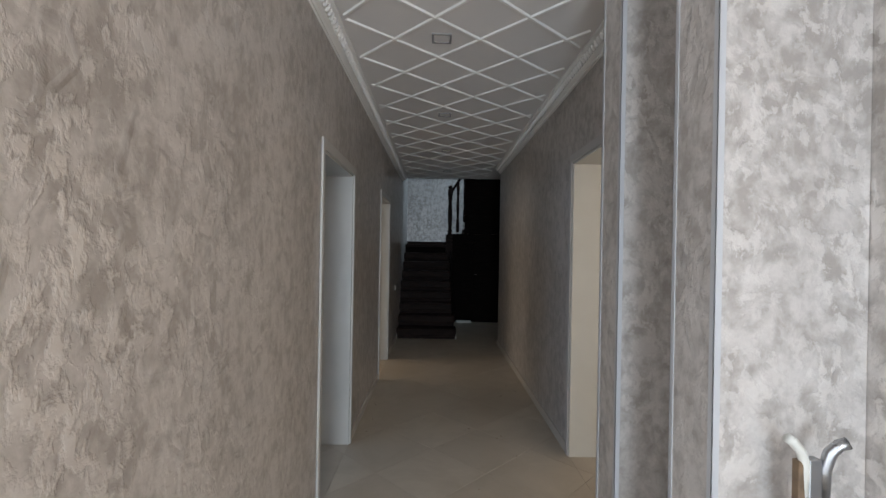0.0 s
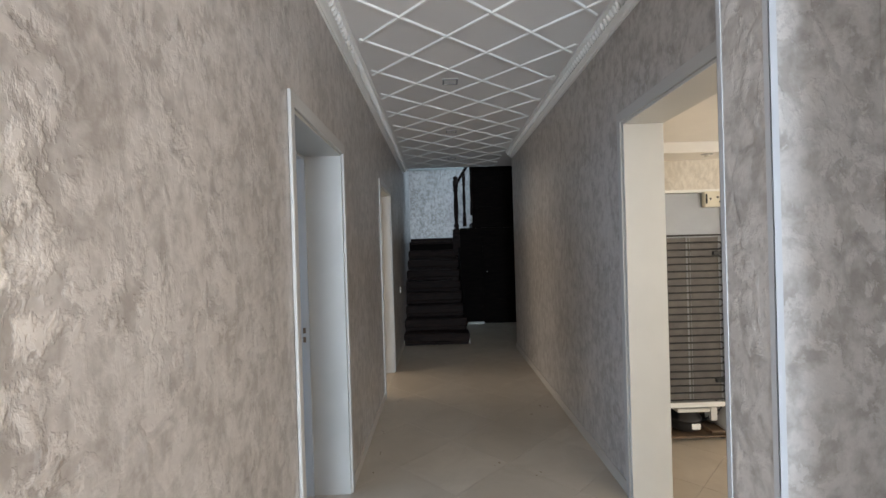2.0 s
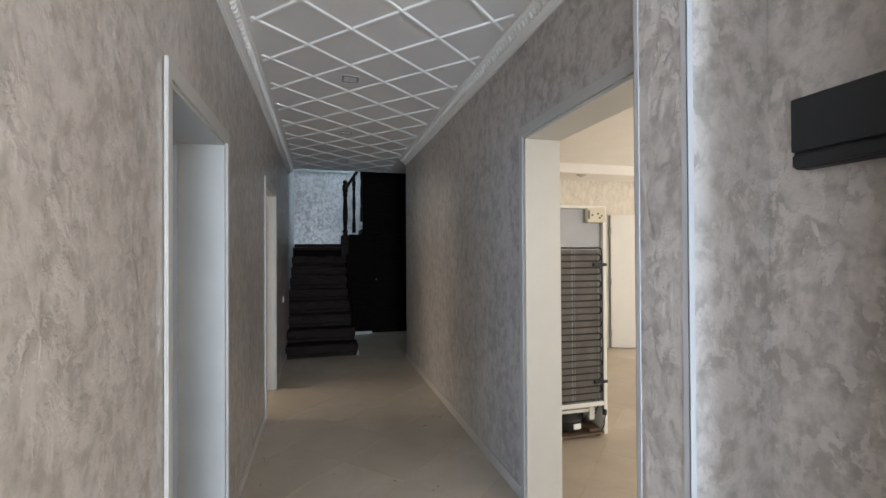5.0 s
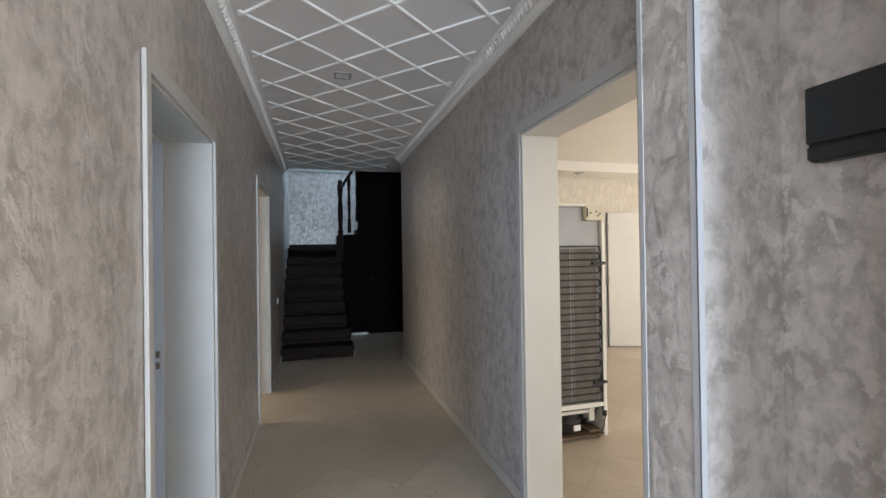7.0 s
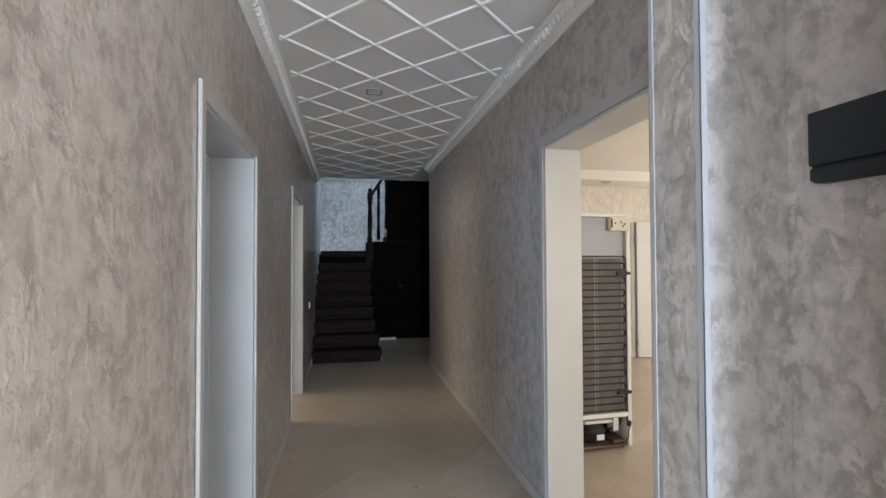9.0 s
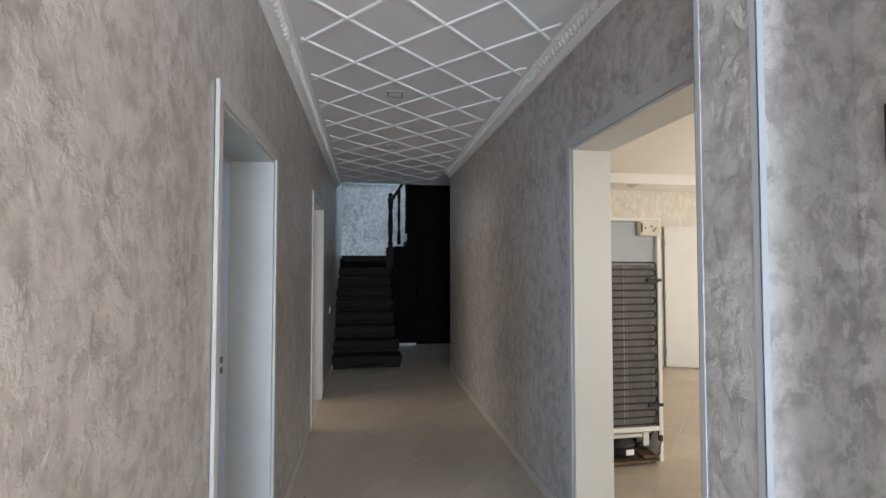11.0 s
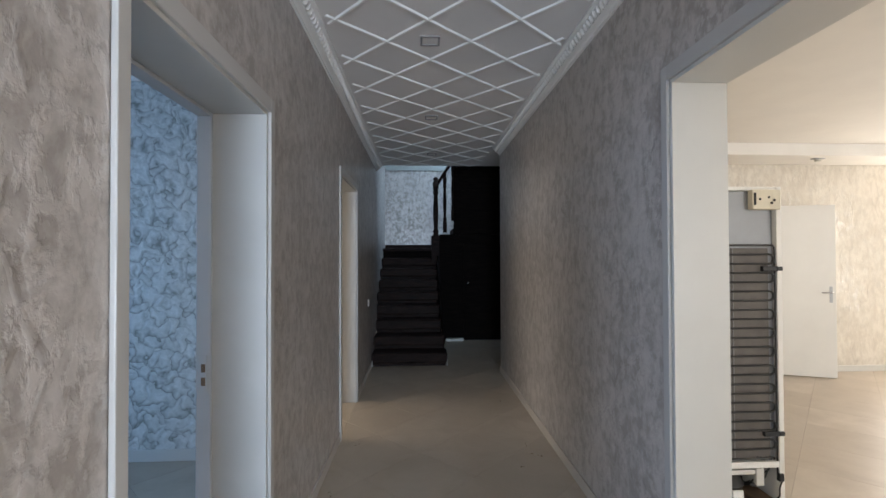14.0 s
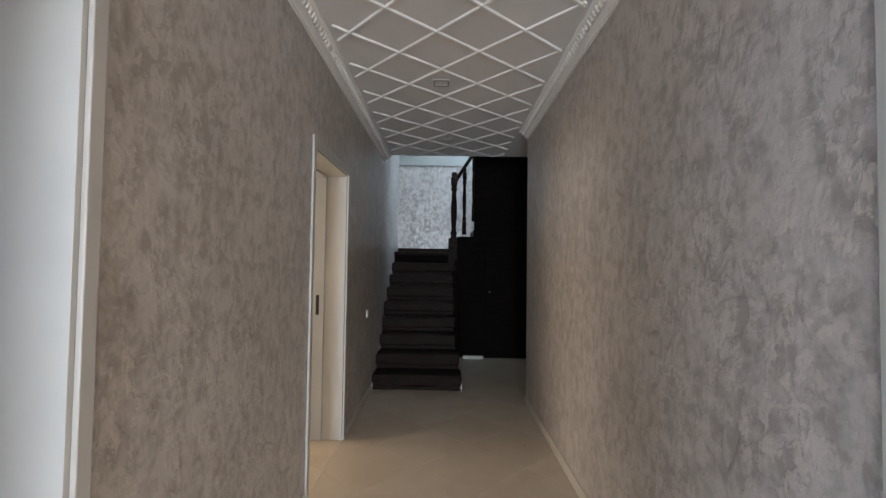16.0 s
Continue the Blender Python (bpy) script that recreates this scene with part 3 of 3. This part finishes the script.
for x0, x1 in ((0.89, 0.925),):
    bm = bmesh.new()
    outline = [(7.56, 0.0), (9.4, 0.0), (9.4, 9 * RISE + 0.12), (7.56, 0.36)]
    va = [bm.verts.new((x0, y, z)) for y, z in outline]
    vb = [bm.verts.new((x1, y, z)) for y, z in outline]
    for i in range(4):
        bm.faces.new((va[i], va[(i + 1) % 4], vb[(i + 1) % 4], vb[i]))
    bm.faces.new(va), bm.faces.new(vb)
    part("stringer", bm, SHADED_WOOD, stairs, "dark closed side string")
for x in (0.006, 0.945):
    part("end_cap", soft_box(x, x + 0.012, 7.235, 7.25, 0.002, 0.085, 0.002), LACQUER, stairs, "small white end strip")
part("skirting", soft_box(-0.027, 0.95, BACK - 0.025, BACK - 0.002, 9 * RISE + 0.002, 9 * RISE + 0.07, 0.003), WOOD, stairs)
for k in range(5):
    x = 0.95 + k * 0.22
    z = 9 * RISE + (k + 1) * 0.165
    part("tread", rough_board(x, x + 0.23, 9.12, BACK - 0.01, z - 0.045, z, 50 + k, 0.01), WOOD, stairs)
    part("riser", soft_box(x, x + 0.025, 9.12, BACK - 0.01, z - 0.165, z - 0.046, 0.003), WOOD, stairs)

rail = thing("stair_railing", "dark turned wooden newel, balusters and sloping handrail", "railing", (0.88, 9.1, 9 * RISE))


def turned(h, r):
    return [(r, 0), (r, 0.18 * h), (r * 0.7, 0.2 * h), (r * 1.05, 0.23 * h), (r * 0.62, 0.27 * h), (r * 0.85, 0.42 * h), (r * 0.9, 0.55 * h), (r * 0.62, 0.74 * h), (r * 1.0, 0.78 * h), (r * 0.7, 0.81 * h), (r, 0.84 * h), (r, 0.93 * h), (r * 0.6, 0.94 * h), (r * 0.9, 0.965 * h), (r * 0.75, 0.99 * h), (r * 0.3, h)]


part("newel", lathe(turned(1.19, 0.05), 14), WOOD, rail, smooth=True)
part("newel_base", soft_box(-0.075, 0.06, -0.06, 0.06, -0.25, 0.2, 0.006), WOOD, rail)
for k in range(3):
    part("baluster", lathe(turned(1.0, 0.032), 12, Matrix.Translation((0.155 + 0.14 * k, 0.03, 0.26 + 0.2 * k))), WOOD, rail, smooth=True)
part("handrail", tube([(0.0, 0, 1.02), (0.1, 0.02, 1.19), (0.5, 0.03, 1.81)], 0.026, 10), WOOD, rail, smooth=True)

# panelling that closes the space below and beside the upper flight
panel = tagged(new("stair_panelling"), "dark wooden panelling with small cupboard door, shade included in its colour", "panelling", kind="structure")
part("board", soft_box(0.93, 2.796, 8.95, 8.99, 0.0, 1.74, 0.004), SHADED_WOOD, panel)
# upper board runs on out of view to keep the stairwell lamp off the floor
part("board", soft_box(1.17, 2.796, 8.95, 8.99, 1.742, 4.6, 0.004), SHADED_WOOD, panel)
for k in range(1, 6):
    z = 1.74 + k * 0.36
    part("batten", soft_box(1.18, 2.79, 8.938, 8.949, z, z + 0.025, 0.003), SHADED_WOOD, panel)
cup = part("cupboard_door", soft_box(1.33, 2.1, 8.925, 8.949, 0.06, 1.6, 0.006), SHADED_WOOD, panel)
part("knob", lathe([(0.006, 0), (0.006, 0.02), (0.016, 0.026), (0.018, 0.036), (0.01, 0.044), (0.002, 0.046)], 12, Matrix.Translation((1.40, 8.925, 0.947)) @ Matrix.Rotation(radians(90), 4, "X")), CHROME, cup, "small metal knob", True)
strip = tagged(link("floor_strip", soft_box(1.03, 1.32, 8.86, 8.922, 0.0, 0.04, 0.006), LACQUER), "loose white wooden strip lying on tiles", "strip")


bm = bmesh.new()
rng = random.Random(4)
for x, y in ((0.55, 3.95), (1.12, 3.62), (0.88, 3.75), (0.1, 3.95), (0.12, 3.7), (0.08, 4.3), (1.42, 4.75), (1.36, 4.9), (1.3, 4.6), (1.2, 3.3), (0.14, 5.0), (0.9, 2.9), (1.38, 5.9)):
    for n in range(rng.randint(1, 3)):
        m = Matrix.Translation((x + rng.uniform(-0.03, 0.03), y + rng.uniform(-0.03, 0.03), 0.002)) @ Matrix.Rotation(rng.uniform(0, 6), 4, "Z") @ Matrix.Diagonal((rng.uniform(0.003, 0.012), rng.uniform(0.002, 0.005), 0.0025, 1))
        bmesh.ops.create_icosphere(bm, subdivisions=1, radius=1.0, matrix=m)
tagged(link("floor_debris", bm, RUST), "scattered dark crumbs of debris on tiles", "debris", kind="stuff")


# ---------------------------------------------------------------- corridor fittings
sw = thing("light_switch", "small white wall light switch", "switch", (0.0, 6.90, 0.842))
part("plate", soft_box(0.002, 0.012, -0.04, 0.04, -0.04, 0.04, 0.004), LABEL, sw)
part("rocker", soft_box(0.012, 0.017, -0.024, 0.024, -0.028, 0.028, 0.002), LABEL, sw)

fb = thing("fuse_box", "flat black plastic fuse box on wallpapered niche wall", "fuse box", (XR, 1.668, 1.685))
part("body", soft_box(-0.045, -0.001, -0.15, 0.15, -0.083, 0.083, 0.008, 3), BLACK, fb)
part("cover", soft_box(-0.058, -0.044, -0.145, 0.145, -0.045, 0.078, 0.004), BLACK, fb, "black hinged cover")
part("rail", soft_box(-0.054, -0.044, -0.145, 0.145, -0.079, -0.051, 0.003), BLACK, fb)

stand = thing("handle_stand", "slim metal post with two curved tubular handles", "stand", (1.474, 1.215, 0.0))
part("post", soft_box(-0.008, 0.022, -0.012, 0.012, 0.0, 0.985, 0.003), CHROME, stand, "flat dull metal post")
part("backing", soft_box(-0.03, -0.009, -0.01, 0.012, 0.0, 0.98, 0.003), RUST, stand, "brown strip")
part("base", soft_box(-0.09, 0.09, -0.07, 0.06, 0.0, 0.02, 0.005), CHROME, stand)
part("handle", tube([(-0.012, 0, 0.90), (-0.012, -0.003, 0.97), (-0.022, -0.006, 1.0), (-0.045, -0.01, 1.025), (-0.06, -0.012, 1.035)], 0.011, 12), LACQUER, stand, "white coated curved handle", True)
part("handle", tube([(0.034, 0, 0.90), (0.034, -0.003, 0.96), (0.042, -0.008, 1.0), (0.058, -0.014, 1.02), (0.072, -0.02, 1.027)], 0.013, 12), CHROME, stand, "grey metal curved handle", True)


# ---------------------------------------------------------------- living room things
FX, FY = 1.98, 3.985
fridge = thing("refrigerator", "old white refrigerator standing back to front, coils exposed", "refrigerator", (FX, FY, 0.0))
fridge.scale = (1.0, 1.0, 1.02)
FW, FH, FD = 0.6, 1.728, 0.58
part("side_panel", soft_box(-0.10, -0.08, 0.0, FD, 0.02, FH, 0.004), STEEL_WHITE, fridge)
part("side_panel", soft_box(FW - 0.03, FW, 0.0, FD, 0.02, FH, 0.004), STEEL_WHITE, fridge, "white enamelled side")
part("top_panel", soft_box(-0.079, FW - 0.03, 0.0, FD, FH - 0.02, FH, 0.003), STEEL_WHITE, fridge)
part("door", soft_box(-0.10, FW, FD, FD + 0.05, 0.05, FH, 0.012), STEEL_WHITE, fridge, "white door facing away")
part("back_panel", soft_box(-0.079, FW - 0.031, 0.03, 0.05, 0.27, FH - 0.021, 0.002), GALV, fridge, "bare grey metal back panel")
part("rear_beam", soft_box(-0.079, FW - 0.031, 0.0, 0.045, 0.235, 0.268, 0.003), STEEL_WHITE, fridge)
part("bay_floor", soft_box(-0.079, FW - 0.031, 0.0, 0.3, 0.022, 0.036, 0.002), RUST, fridge, "rusty compressor tray")
part("bay_wall", soft_box(-0.079, FW - 0.031, 0.28, 0.3, 0.037, 0.265, 0.002), BAY, fridge)
part("bay_roof", soft_box(-0.079, FW - 0.031, 0.047, 0.28, 0.25, 0.265, 0.002), BAY, fridge)
for x in (-0.05, FW - 0.05):
    for y in (0.05, FD - 0.05):
        part("foot", lathe([(0.018, 0), (0.018, 0.012), (0.012, 0.022)], 10, Matrix.Translation((x, y, 0))), BLACK, fridge)
part("condenser_plate", soft_box(-0.045, 0.529, 0.012, 0.016, 0.285, 1.40, 0.001), CONDENSER, fridge, "dusty dark condenser plate")
part("condenser_seam", soft_box(0.30, 0.312, 0.0085, 0.0125, 0.285, 1.40, 0.001), SEAM, fridge, "pale vertical seam")
part("condenser_seam", soft_box(0.325, 0.33, 0.0085, 0.0125, 0.285, 1.40, 0.001), SEAM, fridge)
ROWS_N = 24
pts = []
for i in range(ROWS_N):
    z = 1.415 - i * (1.415 - 0.285) / (ROWS_N - 1)
    left, right = (-0.05, 0.0), (0.527, 0.0)
    step = (1.415 - 0.285) / (ROWS_N - 1)
    ends = [left, right] if i % 2 else [right, left]
    run = [(x, 0.002, z) for x in np.linspace(ends[0][0], ends[1][0], 3)]
    pts += run
    if i < ROWS_N - 1:
        cx = ends[1][0]
        sgn = 1 if cx > 0.3 else -1
        for q in (30, 60, 90, 120, 150):
            pts.append((cx + sgn * 0.5 * step * math.sin(radians(q)), 0.002, z - step / 2 + step / 2 * math.cos(radians(q))))
part("coil", tube(pts, 0.0056, 6), TUBE, fridge, "black serpentine coil", True)
part("supply_pipe", tube([(0.527, 0.002, 1.415), (0.548, 0.002, 1.413), (0.556, 0.002, 1.405), (0.559, 0.002, 1.37), (0.561, 0.004, 0.9), (0.563, 0.006, 0.4), (0.563, 0.006, 0.19)], 0.0046, 8), TUBE, fridge, "black pipe", True)
for z in (1.29, 0.415):
    br = part("bracket", soft_box(0.485, 0.57, -0.008, 0.012, z - 0.013, z + 0.013, 0.003), BLACK, fridge, "black plastic coil bracket")
    part("clip", soft_box(0.57, 0.597, -0.01, 0.004, z - 0.011, z + 0.011, 0.003), BLACK, br)
tb = part("terminal_box", soft_box(0.43, 0.59, -0.012, 0.03, 1.605, 1.712, 0.006), CREAM_PLASTIC, fridge, "cream plastic hinge box")
part("latch", soft_box(0.436, 0.447, -0.018, -0.01, 1.628, 1.694, 0.003), BLACK, tb, "black latch")
for x, z in ((0.47, 1.66), (0.52, 1.67), (0.55, 1.655), (0.535, 1.64)):
    part("screw", lathe([(0.007, 0), (0.007, 0.003), (0.003, 0.004)], 8, Matrix.Translation((x, -0.012, z)) @ Matrix.Rotation(radians(90), 4, "X")), BLACK, tb)
comp = part("compressor", lathe([(0.05, 0), (0.098, 0.02), (0.105, 0.055), (0.105, 0.075), (0.112, 0.08), (0.112, 0.088), (0.10, 0.095), (0.085, 0.125), (0.045, 0.143), (0.005, 0.147)], 24, Matrix.Translation((0.318, 0.118, 0.037)) @ Matrix.Diagonal((1.0, 1.0, 1.12, 1.0))), TUBE, fridge, "black domed compressor", True)
part("rating_label", soft_box(0.31, 0.368, 0.002, 0.012, 0.08, 0.118, 0.001), LABEL, comp, "white paper label")
part("relay_box", soft_box(0.455, 0.50, 0.02, 0.1, 0.13, 0.225, 0.004), LACQUER, fridge, "white relay cover")
part("drip_tray", soft_box(0.22, 0.45, 0.02, 0.2, 0.192, 0.217, 0.004), LACQUER, fridge, "white drip tray")
part("cross_strap", soft_box(0.05, 0.55, 0.03, 0.036, 0.222, 0.248, 0.001), GALV, fridge)
for k, (x, z) in enumerate(((0.48, 0.20), (0.51, 0.17), (0.53, 0.21), (0.46, 0.14))):
    part("thin_pipe", tube([(0.42, 0.1, 0.1 + 0.01 * k), (0.44, 0.06 + 0.01 * k, 0.12), (x, 0.03, z), (x + 0.03, 0.02, 0.26 + 0.01 * k), (x - 0.01, 0.012, 0.29)], 0.004, 6), TUBE, fridge, "", True)
part("pan", soft_box(0.455, 0.56, 0.02, 0.16, 0.037, 0.06, 0.008), RUST, fridge)
part("mains_cable", tube([(0.575, 0.0, 0.19), (0.578, -0.004, 0.16), (0.565, -0.004, 0.13), (0.57, 0.0, 0.09), (0.56, 0.02, 0.05)], 0.004, 6), DARK_RUBBER, fridge, "", True)
part("plug", soft_box(0.56, 0.588, -0.012, 0.012, 0.165, 0.205, 0.004), BLACK, fridge)


def spotlight(x, y, z):
    t = thing("ceiling_spotlight", "small grey ceiling spotlight with square plate", "spotlight", (x, y, z), "living room spotlights")
    part("plate", soft_box(-0.06, 0.06, -0.03, 0.03, -0.012, 0.0, 0.003), CHROME, t)
    part("lens", lathe([(0.028, -0.035), (0.034, -0.03), (0.034, -0.012)], 16), LACQUER, t, "", True)


spotlight(3.86, 6.3, 2.455)
spotlight(5.02, 6.34, 2.455)

leaf = thing("room_door", "white flush door standing ajar in cream wallpapered wall", "door", (4.57, 6.67, 0.0))
turn = Matrix.Rotation(radians(-21), 4, "Z")
leaf.matrix_world = Matrix.Translation((4.57, 6.665, 0.0)) @ turn
part("leaf", soft_box(0.0, 0.74, -0.02, 0.02, 0.01, 1.95, 0.003), STEEL_WHITE, leaf)
part("edge_strip", soft_box(-0.016, -0.001, -0.016, 0.016, 0.01, 1.95, 0.002), SEAM, leaf, "dull brown-grey door edge")
hd = part("lock_plate", soft_box(0.675, 0.705, -0.024, -0.02, 0.85, 1.03, 0.002), FRAME_GREY, leaf, "dull metal lock plate")
part("lever", tube([(0.69, -0.022, 0.965), (0.69, -0.06, 0.965), (0.675, -0.066, 0.965), (0.59, -0.066, 0.96)], 0.008, 10), CHROME, hd, "metal lever handle", True)
for z in (0.22, 0.98, 1.72):
    part("hinge", soft_box(-0.03, 0.004, -0.034, -0.018, z - 0.05, z + 0.05, 0.003), RIM_GREY, leaf, "grey hinge")
fr = tagged(new("door_4"), "white casing round inner doorway", "door frame", kind="structure")
for d in ((4.50, 4.56, 0.0, 1.94), (5.2, 5.24, 0.0, 1.94), (4.56, 5.2, 1.901, 1.94)):
    part("casing", soft_box(d[0], d[1], 6.684, 6.698, d[2], d[3], 0.003), LACQUER, fr)


# ---------------------------------------------------------------- floor tiles
def tile_floor(name, x0, x1, y0, y1, top=0.0):
    """Square tiles at 45 degrees, cut at the walls."""
    side, joint, r2 = 0.5, 0.0018, math.sqrt(0.5)
    made = []
    for i in range(-30, 40):
        for j in range(-30, 40):
            # lines x + y = P and y - x = Q bound the tile
            p0, q0 = 4.733 + i * side / r2, 2.807 + j * side / r2
            g = joint * r2
            corners = [((p - q) / 2, (p + q) / 2) for p, q in ((p0 + g, q0 + g), (p0 + side / r2 - g, q0 + g), (p0 + side / r2 - g, q0 + side / r2 - g), (p0 + g, q0 + side / r2 - g))]
            poly = corners
            for k, lim, sg in ((0, x0, 1), (0, x1, -1), (1, y0, 1), (1, y1, -1)):
                out = []
                for a_, b_ in zip(poly, poly[1:] + poly[:1]):
                    ia, ib = (a_[k] - lim) * sg >= 0, (b_[k] - lim) * sg >= 0
                    if ia:
                        out.append(a_)
                    if ia != ib:
                        t = (lim - a_[k]) / (b_[k] - a_[k])
                        out.append((a_[0] + t * (b_[0] - a_[0]), a_[1] + t * (b_[1] - a_[1])))
                poly = out
                if len(poly) < 3:
                    break
            if len(poly) < 3:
                continue
            area = abs(sum(a_[0] * b_[1] - b_[0] * a_[1] for a_, b_ in zip(poly, poly[1:] + poly[:1]))) / 2
            if area < 2e-3:
                continue
            made.append(poly)
    for poly in made:
        me = bpy.data.meshes.new("tile")
        n = len(poly)
        cx, cy = sum(p[0] for p in poly) / n, sum(p[1] for p in poly) / n
        inner = [(cx + (x - cx) * 0.997, cy + (y - cy) * 0.997) for x, y in poly]
        verts = [(x, y, top - 0.008) for x, y in poly] + [(x, y, top - 0.0005) for x, y in poly] + [(x, y, top) for x, y in inner]
        faces = [tuple(range(2 * n, 3 * n))]
        for lv in (0, n):
            faces += [(lv + i, lv + (i + 1) % n, lv + n + (i + 1) % n, lv + n + i) for i in range(n)]
        me.from_pydata(verts, [], faces)
        me.materials.append(TILE)
        ob = new("tile", me)
        ob.parent = floors[name]


tile_floor("floor", 0.0, XR, -1.6, 9.0)
tile_floor("floor_stair_side", XR + 0.002, 2.8, 6.95, 9.0)
tile_floor("floor_opening", XR + 0.002, XL, OP[0], OP[1])
tile_floor("floor_living", XL + 0.002, 8.0, 0.5, 6.7)
tile_floor("floor_bedroom", -3.0, -0.001, 2.0, 4.81)
tile_floor("floor_back_room", -2.0, -0.001, 4.962, 7.2)
